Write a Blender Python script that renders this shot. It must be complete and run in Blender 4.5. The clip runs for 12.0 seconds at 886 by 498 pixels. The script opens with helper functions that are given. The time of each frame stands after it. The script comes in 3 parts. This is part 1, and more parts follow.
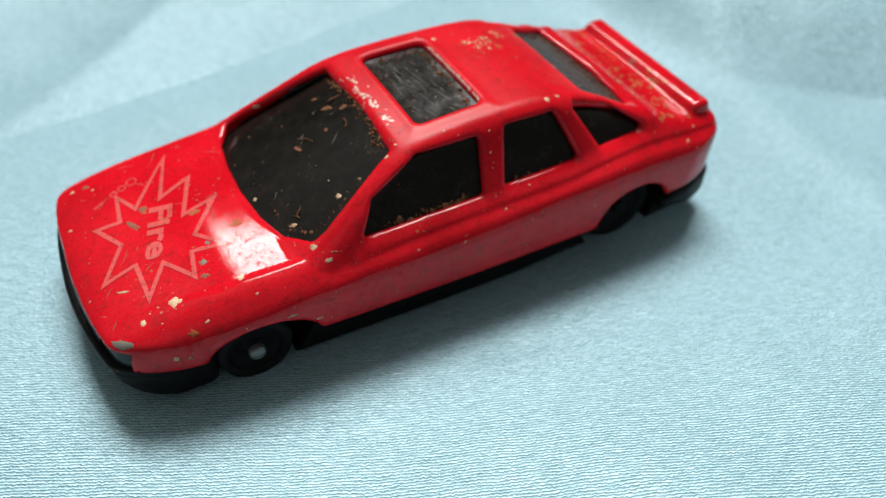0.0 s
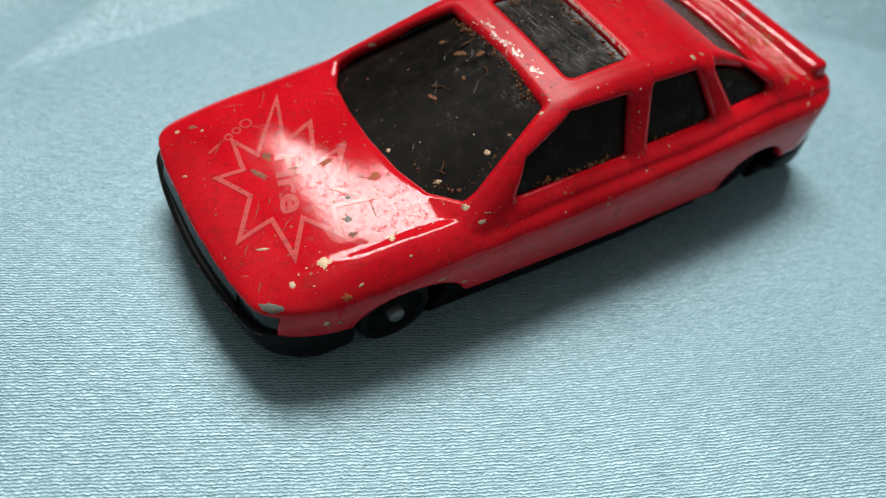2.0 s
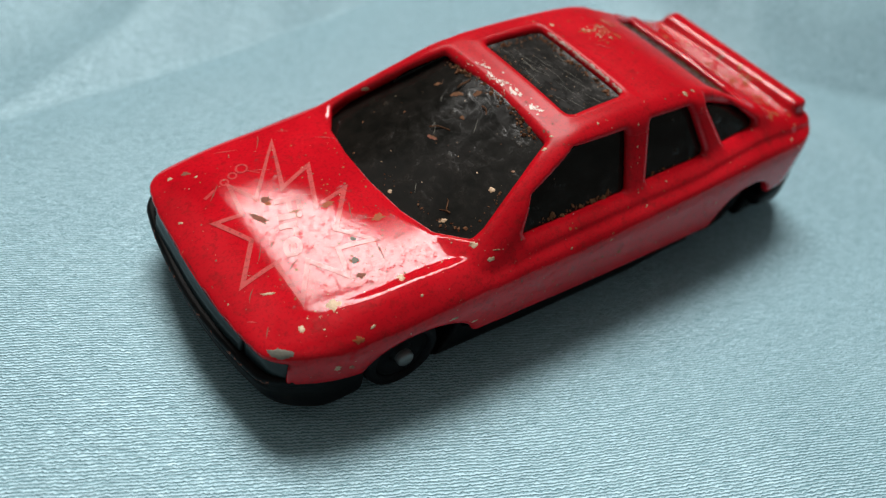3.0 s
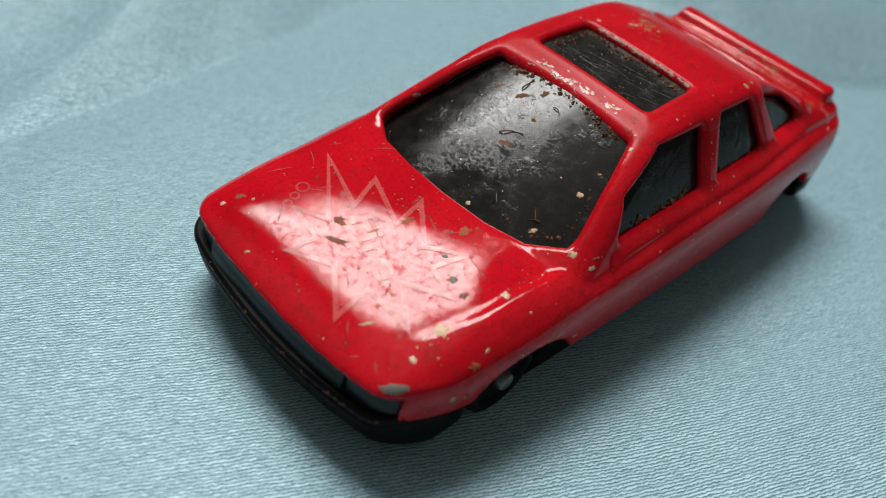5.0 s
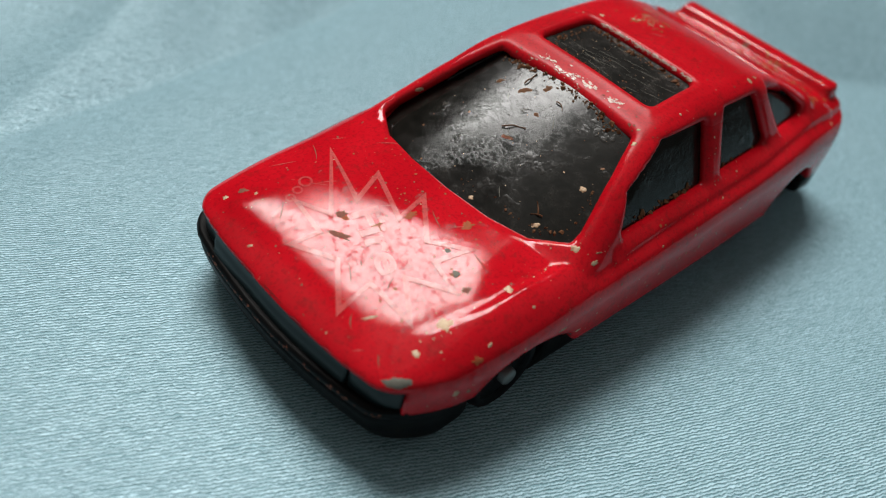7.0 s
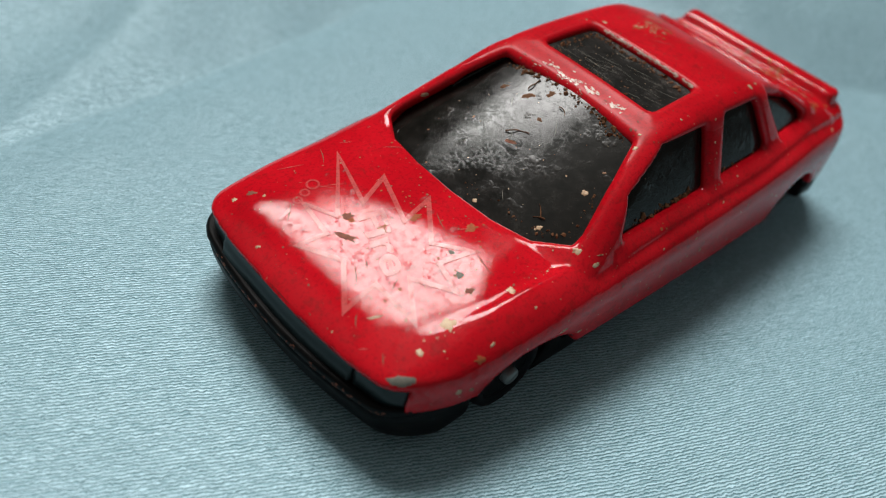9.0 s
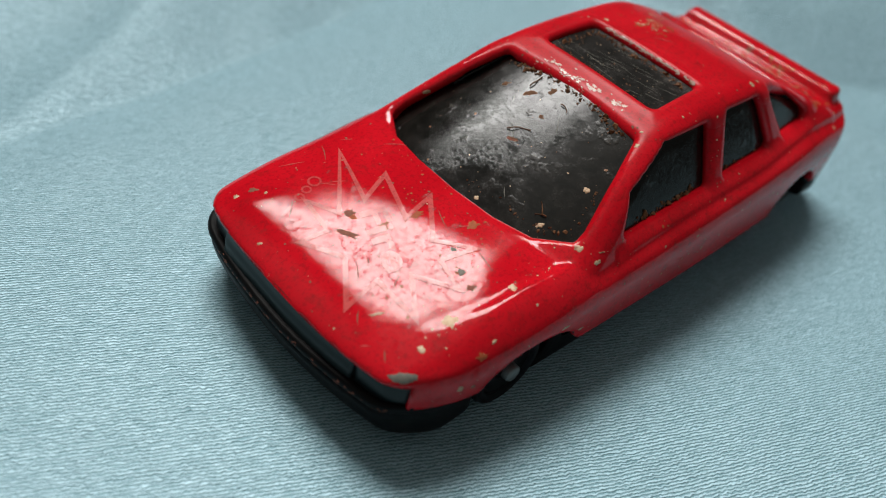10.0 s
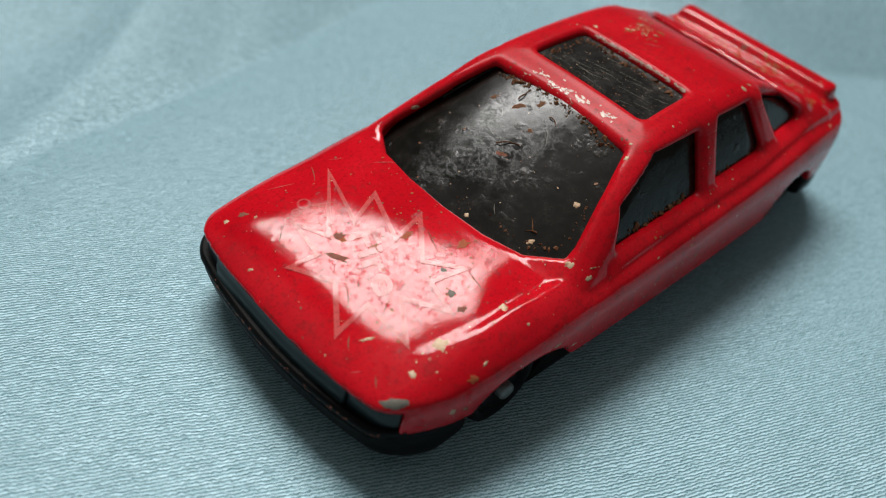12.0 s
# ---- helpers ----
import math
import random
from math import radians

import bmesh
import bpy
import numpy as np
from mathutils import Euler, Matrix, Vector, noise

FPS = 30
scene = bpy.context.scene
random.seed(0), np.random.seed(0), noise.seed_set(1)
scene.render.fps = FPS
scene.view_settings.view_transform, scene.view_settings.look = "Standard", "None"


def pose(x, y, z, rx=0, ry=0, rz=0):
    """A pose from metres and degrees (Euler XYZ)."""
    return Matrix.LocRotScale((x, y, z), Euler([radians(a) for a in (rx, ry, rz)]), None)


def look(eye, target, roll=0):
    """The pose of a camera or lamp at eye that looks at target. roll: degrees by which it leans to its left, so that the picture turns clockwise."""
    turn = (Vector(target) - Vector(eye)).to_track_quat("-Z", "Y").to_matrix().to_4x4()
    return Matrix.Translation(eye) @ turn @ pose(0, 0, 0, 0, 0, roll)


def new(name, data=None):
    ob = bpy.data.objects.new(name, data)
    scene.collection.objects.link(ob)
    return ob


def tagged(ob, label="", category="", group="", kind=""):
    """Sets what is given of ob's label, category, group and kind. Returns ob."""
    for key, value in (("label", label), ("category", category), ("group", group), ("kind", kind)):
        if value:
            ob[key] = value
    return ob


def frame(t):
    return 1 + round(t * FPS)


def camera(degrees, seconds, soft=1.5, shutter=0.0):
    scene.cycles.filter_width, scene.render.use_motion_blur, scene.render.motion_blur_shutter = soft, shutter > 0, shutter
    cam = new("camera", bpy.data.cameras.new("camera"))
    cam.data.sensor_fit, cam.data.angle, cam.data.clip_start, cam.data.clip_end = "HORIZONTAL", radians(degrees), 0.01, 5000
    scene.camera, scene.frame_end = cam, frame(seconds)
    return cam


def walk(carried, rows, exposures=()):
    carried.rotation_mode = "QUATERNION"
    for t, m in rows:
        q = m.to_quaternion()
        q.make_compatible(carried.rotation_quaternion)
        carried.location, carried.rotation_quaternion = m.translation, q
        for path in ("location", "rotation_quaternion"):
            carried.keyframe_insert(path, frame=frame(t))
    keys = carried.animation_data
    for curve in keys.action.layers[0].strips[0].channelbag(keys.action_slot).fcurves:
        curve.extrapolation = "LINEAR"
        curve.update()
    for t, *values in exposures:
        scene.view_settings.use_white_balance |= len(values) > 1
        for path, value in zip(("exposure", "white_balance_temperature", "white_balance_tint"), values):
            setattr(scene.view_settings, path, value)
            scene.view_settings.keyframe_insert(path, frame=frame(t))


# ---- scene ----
from mathutils.bvhtree import BVHTree

# The model is drawn in units of 0.93 mm: x runs from nose to tail, y across, z up from the cloth.
K = 0.00093
X0 = 33.0

cam = camera(55.4, 12.0, soft=1.15)
cam.data.dof.use_dof, cam.data.dof.focus_distance, cam.data.dof.aperture_fstop = True, 0.075, 26.0
PATH = [
    (0, -4.30, -74.28, 74.43, 46.65, -2.46, -28.36),
    (0.5, -5.79, -68.44, 75.27, 43.79, -3.88, -29.65),
    (1, -11.58, -63.00, 82.06, 40.62, -4.23, -30.29),
    (1.5, -16.66, -58.30, 81.25, 40.38, -6.68, -30.77),
    (2, -22.00, -56.98, 72.58, 41.17, -8.03, -30.88),
    (2.5, -25.02, -58.91, 69.37, 45.45, -9.25, -31.96),
    (3, -26.92, -54.67, 68.60, 46.28, -9.28, -34.79),
    (3.2, -31.47, -52.89, 67.87, 46.54, -8.83, -35.79),
    (4.8, -37.46, -40.14, 61.70, 48.39, -11.35, -42.71),
    (5, -37.48, -39.90, 61.67, 48.22, -11.44, -42.66),
    (5.5, -37.65, -39.99, 61.75, 48.29, -11.41, -42.64),
    (6, -37.63, -40.00, 61.58, 48.33, -11.43, -42.72),
    (6.5, -37.76, -39.95, 61.49, 48.19, -11.42, -42.63),
    (7, -37.63, -40.00, 61.42, 48.04, -11.37, -42.56),
    (9, -38.46, -41.14, 62.09, 48.41, -11.20, -42.05),
    (9.5, -38.43, -41.13, 61.92, 48.31, -11.16, -41.97),
    (10, -38.58, -41.12, 62.00, 48.27, -11.24, -41.98),
    (10.5, -38.44, -41.07, 61.87, 48.15, -11.27, -42.00),
    (11, -38.33, -41.02, 61.76, 48.18, -11.25, -42.10),
    (11.5, -37.80, -40.83, 61.69, 48.01, -11.27, -42.37),
    (12, -35.94, -40.49, 64.71, 47.29, -9.47, -42.49),
]
walk(cam, [(t, pose((x - X0) * K, y * K, z * K, rx, ry, rz)) for t, x, y, z, rx, ry, rz in PATH], exposures=[(0, 0.25), (0.5, -0.10), (1, -0.11), (2, -0.09), (3, -0.18), (5, -0.33), (12, -0.33)])

# ---- light: daylight through one window of a plain room ----
world = bpy.data.worlds.new("world")
scene.world = world
world.use_nodes = True
wn = world.node_tree.nodes
sky = wn.new("ShaderNodeTexSky")
sky.sky_type, sky.sun_disc = "NISHITA", False
sky.sun_elevation, sky.sun_rotation = radians(35), radians(200)
wn["Background"].inputs["Strength"].default_value = 0.1
world.node_tree.links.new(sky.outputs[0], wn["Background"].inputs["Color"])

# The room stands turned, so that its window wall faces the car from behind its far side.
ROOM = pose(0, 0, 0, 0, 0, -40)
WIN_X, WIN_Z, WIN_W, WIN_H, WALL_Y = -0.32, 2.08, 1.16, 1.60, 1.00
lamp = bpy.data.lights.new("window_light", "AREA")
lamp.shape, lamp.size, lamp.size_y, lamp.energy, lamp.color = "RECTANGLE", WIN_W, WIN_H, 145.0, (1.0, 0.985, 0.95)
new("window_light", lamp).matrix_world = ROOM @ look((WIN_X, WALL_Y + 0.02, WIN_Z), (WIN_X, 0, WIN_Z))


# ---- materials ----
RIB = 0.34


def material(name, rough=0.5, metal=0.0, spec=0.5):
    m = bpy.data.materials.new(name)
    m.use_nodes = True
    bsdf = m.node_tree.nodes["Principled BSDF"]
    bsdf.inputs["Roughness"].default_value = rough
    bsdf.inputs["Metallic"].default_value = metal
    bsdf.inputs["Specular IOR Level"].default_value = spec
    return m, m.node_tree.nodes, m.node_tree.links, bsdf


def noise_tex(n, l, scale, detail=4.0, rough=0.55, coord="Object", stretch=None):
    tc = n.new("ShaderNodeTexCoord")
    t = n.new("ShaderNodeTexNoise")
    t.inputs["Scale"].default_value, t.inputs["Detail"].default_value, t.inputs["Roughness"].default_value = scale, detail, rough
    if stretch:
        mp = n.new("ShaderNodeMapping")
        mp.inputs["Scale"].default_value = stretch
        l.new(tc.outputs[coord], mp.inputs["Vector"])
        l.new(mp.outputs[0], t.inputs["Vector"])
    else:
        l.new(tc.outputs[coord], t.inputs["Vector"])
    return t


def ramp(n, l, source, stops):
    r = n.new("ShaderNodeValToRGB")
    e = r.color_ramp.elements
    while len(e) < len(stops):
        e.new(0.5)
    for k, (at, c) in zip(e, stops):
        k.position, k.color = at, (*c, 1) if len(c) == 3 else c
    l.new(source, r.inputs["Fac"])
    return r


def grey(v):
    return (v, v, v)


def mix(n, l, fac, a, b):
    m = n.new("ShaderNodeMix")
    m.data_type = "RGBA"
    l.new(fac, m.inputs["Factor"])
    for sock, v in ((m.inputs["A"], a), (m.inputs["B"], b)):
        if isinstance(v, tuple):
            sock.default_value = (*v, 1)
        else:
            l.new(v, sock)
    return m.outputs["Result"]


def bump(n, l, height, bsdf, strength, distance, after=None):
    b = n.new("ShaderNodeBump")
    b.inputs["Strength"].default_value, b.inputs["Distance"].default_value = strength, distance
    l.new(height, b.inputs["Height"])
    if after:
        l.new(after.outputs[0], b.inputs["Normal"])
    l.new(b.outputs[0], bsdf.inputs["Normal"])
    return b


def red_paint(name="red_paint", low=(0.47, 0.004, 0.011), middle=(0.61, 0.006, 0.015), high=(0.70, 0.010, 0.021)):
    m, n, l, b = material(name, 0.22, spec=0.3)
    big = noise_tex(n, l, 90, 5)
    tone = ramp(n, l, big.outputs["Fac"], [(0.32, low), (0.5, middle), (0.68, high)])
    grime = noise_tex(n, l, 700, 7, 0.75)
    dirt = ramp(n, l, grime.outputs["Fac"], [(0.53, grey(0)), (0.70, grey(0.6))])
    c = mix(n, l, dirt.outputs[0], tone.outputs[0], (0.17, 0.012, 0.010))
    speck = noise_tex(n, l, 3600, 2, 0.5)
    dots = ramp(n, l, speck.outputs["Fac"], [(0.34, grey(0.24)), (0.47, grey(0))])
    c = mix(n, l, dots.outputs[0], c, (0.10, 0.004, 0.008))
    spots = noise_tex(n, l, 1700, 4, 0.65)
    chip = ramp(n, l, spots.outputs["Fac"], [(0.70, grey(0)), (0.73, grey(1))])
    c = mix(n, l, chip.outputs[0], c, (0.42, 0.27, 0.18))
    l.new(c, b.inputs["Base Color"])
    r = ramp(n, l, grime.outputs["Fac"], [(0.35, grey(0.045)), (0.60, grey(0.075)), (0.72, grey(0.34))])
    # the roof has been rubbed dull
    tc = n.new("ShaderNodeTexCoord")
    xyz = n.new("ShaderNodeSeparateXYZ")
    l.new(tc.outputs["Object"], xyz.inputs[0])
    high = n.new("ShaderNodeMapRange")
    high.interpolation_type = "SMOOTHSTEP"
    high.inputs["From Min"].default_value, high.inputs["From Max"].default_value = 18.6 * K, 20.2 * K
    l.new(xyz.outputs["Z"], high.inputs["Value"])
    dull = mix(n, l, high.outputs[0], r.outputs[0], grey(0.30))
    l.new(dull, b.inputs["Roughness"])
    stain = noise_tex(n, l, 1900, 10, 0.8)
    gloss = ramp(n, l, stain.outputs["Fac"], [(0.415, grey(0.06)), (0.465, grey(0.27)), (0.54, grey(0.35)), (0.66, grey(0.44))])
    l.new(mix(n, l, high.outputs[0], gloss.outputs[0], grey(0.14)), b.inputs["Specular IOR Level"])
    fine = noise_tex(n, l, 3600, 5, 0.7)
    bump(n, l, fine.outputs["Fac"], b, 0.031, 0.00016)
    return m


def smoked_plastic(name="smoked_plastic", haze=0.0, dirt=(0.06, 0.042, 0.028), spec=0.34):
    m, n, l, b = material(name, 0.12, spec=spec)
    dust = noise_tex(n, l, 420, 8, 0.78)
    c = ramp(n, l, dust.outputs["Fac"], [(0.40, (0.006 + haze * 0.03, 0.006 + haze * 0.03, 0.005 + haze * 0.03)), (0.60 - haze * 0.08, (0.013 + haze * 0.05, 0.011 + haze * 0.05, 0.009 + haze * 0.05)), (0.80 - haze * 0.1, dirt)])
    l.new(c.outputs[0], b.inputs["Base Color"])
    r = ramp(n, l, dust.outputs["Fac"], [(0.42, grey(0.11 + haze * 0.2)), (0.60, grey(0.20 + haze * 0.3)), (0.72, grey(0.36 + haze * 0.2))])
    l.new(r.outputs[0], b.inputs["Roughness"])
    # blisters and hair cracks in the old plastic
    blister = noise_tex(n, l, 420, 3, 0.6)
    raised = ramp(n, l, blister.outputs["Fac"], [(0.60, grey(0)), (0.70, grey(1))])
    first = bump(n, l, raised.outputs[0], b, 0.18, 0.00010)
    crinkle = noise_tex(n, l, 1200, 6, 0.7, stretch=(1, 0.55, 1))
    crack = ramp(n, l, crinkle.outputs["Fac"], [(0.47, grey(0)), (0.50, grey(1)), (0.53, grey(0))])
    second = bump(n, l, crack.outputs[0], b, 0.06, 0.00004, first)
    scratch = noise_tex(n, l, 260, 6, 0.6)
    bump(n, l, scratch.outputs["Fac"], b, 0.05, 0.0003, second)
    return m


def black_plastic():
    m, n, l, b = material("black_plastic", 0.45, spec=0.10)
    dust = noise_tex(n, l, 500, 6, 0.7)
    c = ramp(n, l, dust.outputs["Fac"], [(0.4, (0.003, 0.003, 0.0035)), (0.62, (0.006, 0.0055, 0.0055)), (0.78, (0.030, 0.019, 0.015))])
    l.new(c.outputs[0], b.inputs["Base Color"])
    bump(n, l, dust.outputs["Fac"], b, 0.3, 0.0002)
    return m


def plain(name, colour, rough, metal=0.0, grain=300, depth=0.0001, spec=0.5):
    m, n, l, b = material(name, rough, metal, spec)
    t = noise_tex(n, l, grain, 5)
    c = ramp(n, l, t.outputs["Fac"], [(0.3, tuple(v * 0.8 for v in colour)), (0.7, tuple(min(1, v * 1.15) for v in colour))])
    l.new(c.outputs[0], b.inputs["Base Color"])
    bump(n, l, t.outputs["Fac"], b, 0.2, depth)
    return m


def satin():
    m, n, l, b = material("satin", 0.40, metal=0.06, spec=0.3)
    tc = n.new("ShaderNodeTexCoord")
    mp = n.new("ShaderNodeMapping")
    mp.inputs["Rotation"].default_value = (0, 0, radians(25 + 90))
    l.new(tc.outputs["Object"], mp.inputs["Vector"])
    # the ribs wander, and each is jagged along its length
    jag = n.new("ShaderNodeTexNoise")
    jag.inputs["Scale"].default_value, jag.inputs["Detail"].default_value = 2.6 / K, 2.0
    l.new(mp.outputs[0], jag.inputs["Vector"])
    off = n.new("ShaderNodeVectorMath")
    off.operation = "MULTIPLY_ADD"
    off.inputs[1].default_value = (0.44 * K, 0.44 * K, 0)
    l.new(jag.outputs["Color"], off.inputs[0])
    l.new(mp.outputs[0], off.inputs[2])
    w = n.new("ShaderNodeTexWave")
    w.wave_type, w.bands_direction, w.wave_profile = "BANDS", "X", "SIN"
    w.inputs["Scale"].default_value = 0.314 / (RIB * K)
    w.inputs["Distortion"].default_value, w.inputs["Detail"].default_value = 4.5, 2.0
    w.inputs["Detail Scale"].default_value = 0.25
    l.new(off.outputs[0], w.inputs["Vector"])
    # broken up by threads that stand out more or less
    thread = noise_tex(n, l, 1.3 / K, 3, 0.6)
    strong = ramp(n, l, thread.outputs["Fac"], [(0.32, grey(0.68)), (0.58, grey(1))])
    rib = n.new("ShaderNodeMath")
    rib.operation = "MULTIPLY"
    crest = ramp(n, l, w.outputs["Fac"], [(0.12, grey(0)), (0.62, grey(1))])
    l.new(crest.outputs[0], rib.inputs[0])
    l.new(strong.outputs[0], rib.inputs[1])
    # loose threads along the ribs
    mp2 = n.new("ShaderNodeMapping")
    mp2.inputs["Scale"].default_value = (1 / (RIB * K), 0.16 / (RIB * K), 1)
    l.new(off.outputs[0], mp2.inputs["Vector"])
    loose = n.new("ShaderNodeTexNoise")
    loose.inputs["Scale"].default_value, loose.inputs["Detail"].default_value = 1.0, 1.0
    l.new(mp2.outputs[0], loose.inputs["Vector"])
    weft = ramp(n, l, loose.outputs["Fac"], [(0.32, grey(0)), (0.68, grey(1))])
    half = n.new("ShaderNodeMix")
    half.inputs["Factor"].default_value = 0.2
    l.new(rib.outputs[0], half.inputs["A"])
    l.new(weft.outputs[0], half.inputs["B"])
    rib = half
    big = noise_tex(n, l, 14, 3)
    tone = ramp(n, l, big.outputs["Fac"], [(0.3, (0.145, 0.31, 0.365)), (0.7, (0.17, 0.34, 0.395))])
    # shading of the rib relief put into the colour: dark gaps, pale crests
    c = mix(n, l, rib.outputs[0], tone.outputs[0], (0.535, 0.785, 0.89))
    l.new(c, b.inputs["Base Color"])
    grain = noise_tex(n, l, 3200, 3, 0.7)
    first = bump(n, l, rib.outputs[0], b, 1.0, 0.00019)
    bump(n, l, grain.outputs["Fac"], b, 0.12, 0.00008, first)
    return m


def bare_metal():
    """Bare zinc with brown dirt in its hollows."""
    m, n, l, b = material("bare_metal", 0.45, 0.15)
    t = noise_tex(n, l, 1500, 6, 0.7)
    c = ramp(n, l, t.outputs["Fac"], [(0.36, (0.22, 0.09, 0.04)), (0.47, (0.52, 0.34, 0.20)), (0.62, (0.66, 0.50, 0.34))])
    l.new(c.outputs[0], b.inputs["Base Color"])
    bump(n, l, t.outputs["Fac"], b, 0.5, 0.0002)
    return m


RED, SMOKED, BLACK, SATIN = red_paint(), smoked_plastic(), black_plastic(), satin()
HAZY = smoked_plastic("scuffed_plastic", 0.24, (0.10, 0.085, 0.07), 0.26)
DIRTY = smoked_plastic("dirty_plastic", 0.6, (0.13, 0.065, 0.035), 0.1)
WALL = plain("wall_paint", (0.07, 0.068, 0.066), 0.8, grain=8, depth=0.001)
CEILING = plain("ceiling_paint", (0.14, 0.14, 0.135), 0.8, grain=8, depth=0.001)
FLOOR = plain("floor_board", (0.20, 0.135, 0.09), 0.6, grain=12, depth=0.001)
STEEL = plain("axle_steel", (0.22, 0.225, 0.225), 0.5, 0.6)
LENS = plain("lamp_lens", (0.010, 0.016, 0.017), 0.3, spec=0.25)
CREAM = red_paint("faded_print", (0.60, 0.085, 0.085), (0.66, 0.105, 0.10), (0.70, 0.12, 0.115))
FAINT = red_paint("worn_print", (0.58, 0.055, 0.058), (0.65, 0.07, 0.072), (0.70, 0.08, 0.082))
BARE = bare_metal()
PRIMER = plain("grey_primer", (0.20, 0.19, 0.16), 0.5, 0.0, 2500, spec=0.15)
RUST = plain("rust_spot", (0.42, 0.11, 0.045), 0.5, 0.0, 2500, spec=0.08)
GRIME = plain("dark_grime", (0.29, 0.11, 0.075), 0.5, 0.0, 2500, spec=0.06)
WORN_GLINT = plain("rubbed_and_glint_paint", (0.66, 0.48, 0.40), 0.3, 0.0, 2500)
SOIL = plain("dry_soil", (0.17, 0.075, 0.035), 0.7, 0.0, 2500, spec=0.15)
RUBBER = plain("tyre_rubber", (0.006, 0.006, 0.007), 0.6, spec=0.15)


# ---- mesh helpers ----
def place(name, verts, faces, mat, parent=None, label="", smooth=True):
    me = bpy.data.meshes.new(name)
    me.from_pydata([tuple(v) for v in verts], [], [tuple(q) for q in faces])
    me.materials.append(mat)
    me.polygons.foreach_set("use_smooth", [smooth] * len(me.polygons))
    me.update()
    ob = new(name, me)
    if parent:
        ob.parent = parent
    if label:
        tagged(ob, label)
    return ob


def part(name, bm, mat, parent=None, label="", smooth=True):
    me = bpy.data.meshes.new(name)
    bm.to_mesh(me)
    bm.free()
    me.materials.append(mat)
    me.polygons.foreach_set("use_smooth", [smooth] * len(me.polygons))
    ob = new(name, me)
    if parent:
        ob.parent = parent
    if label:
        tagged(ob, label)
    return ob


def box_bm(lo, hi):
    bm = bmesh.new()
    bmesh.ops.create_cube(bm, size=1)
    for v in bm.verts:
        v.co = Vector([(lo[i] + hi[i]) / 2 + v.co[i] * (hi[i] - lo[i]) for i in range(3)])
    return bm


def spline(x, knots):
    """A smooth curve through the knots."""
    kx, kz = np.array([a for a, _ in knots], float), np.array([b for _, b in knots], float)
    m = np.gradient(kz, kx)
    x = np.clip(x, kx[0], kx[-1])
    i = np.clip(np.searchsorted(kx, x) - 1, 0, len(kx) - 2)
    h = kx[i + 1] - kx[i]
    t = (x - kx[i]) / h
    return (2 * t**3 - 3 * t**2 + 1) * kz[i] + (t**3 - 2 * t**2 + t) * h * m[i] + (3 * t**2 - 2 * t**3) * kz[i + 1] + (t**3 - t**2) * h * m[i + 1]


def smax(a, b, k):
    h = np.maximum(k - np.abs(a - b), 0) / k
    return np.maximum(a, b) + h * h * k / 4


def smin(a, b, k):
    return -smax(-a, -b, k)


def step(x, a, b):
    t = np.clip((x - a) / (b - a), 0, 1)
    return t * t * (3 - 2 * t)


def poly(px, py, corners, r=0.0):
    """Signed distance to a polygon, with corners rounded by r."""
    c = np.array(corners, float)
    d = np.full(np.shape(px), 1e9)
    inside = np.zeros(np.shape(px), bool)
    for a, b in zip(c, np.roll(c, -1, 0)):
        e = b - a
        wx, wy = px - a[0], py - a[1]
        t = np.clip((wx * e[0] + wy * e[1]) / (e @ e), 0, 1)
        d = np.minimum(d, (wx - t * e[0]) ** 2 + (wy - t * e[1]) ** 2)
        cross = (a[1] <= py) != (b[1] <= py)
        if e[1]:
            inside ^= cross & (wx < e[0] / e[1] * wy)
    return np.where(inside, -1, 1) * np.sqrt(d) - r


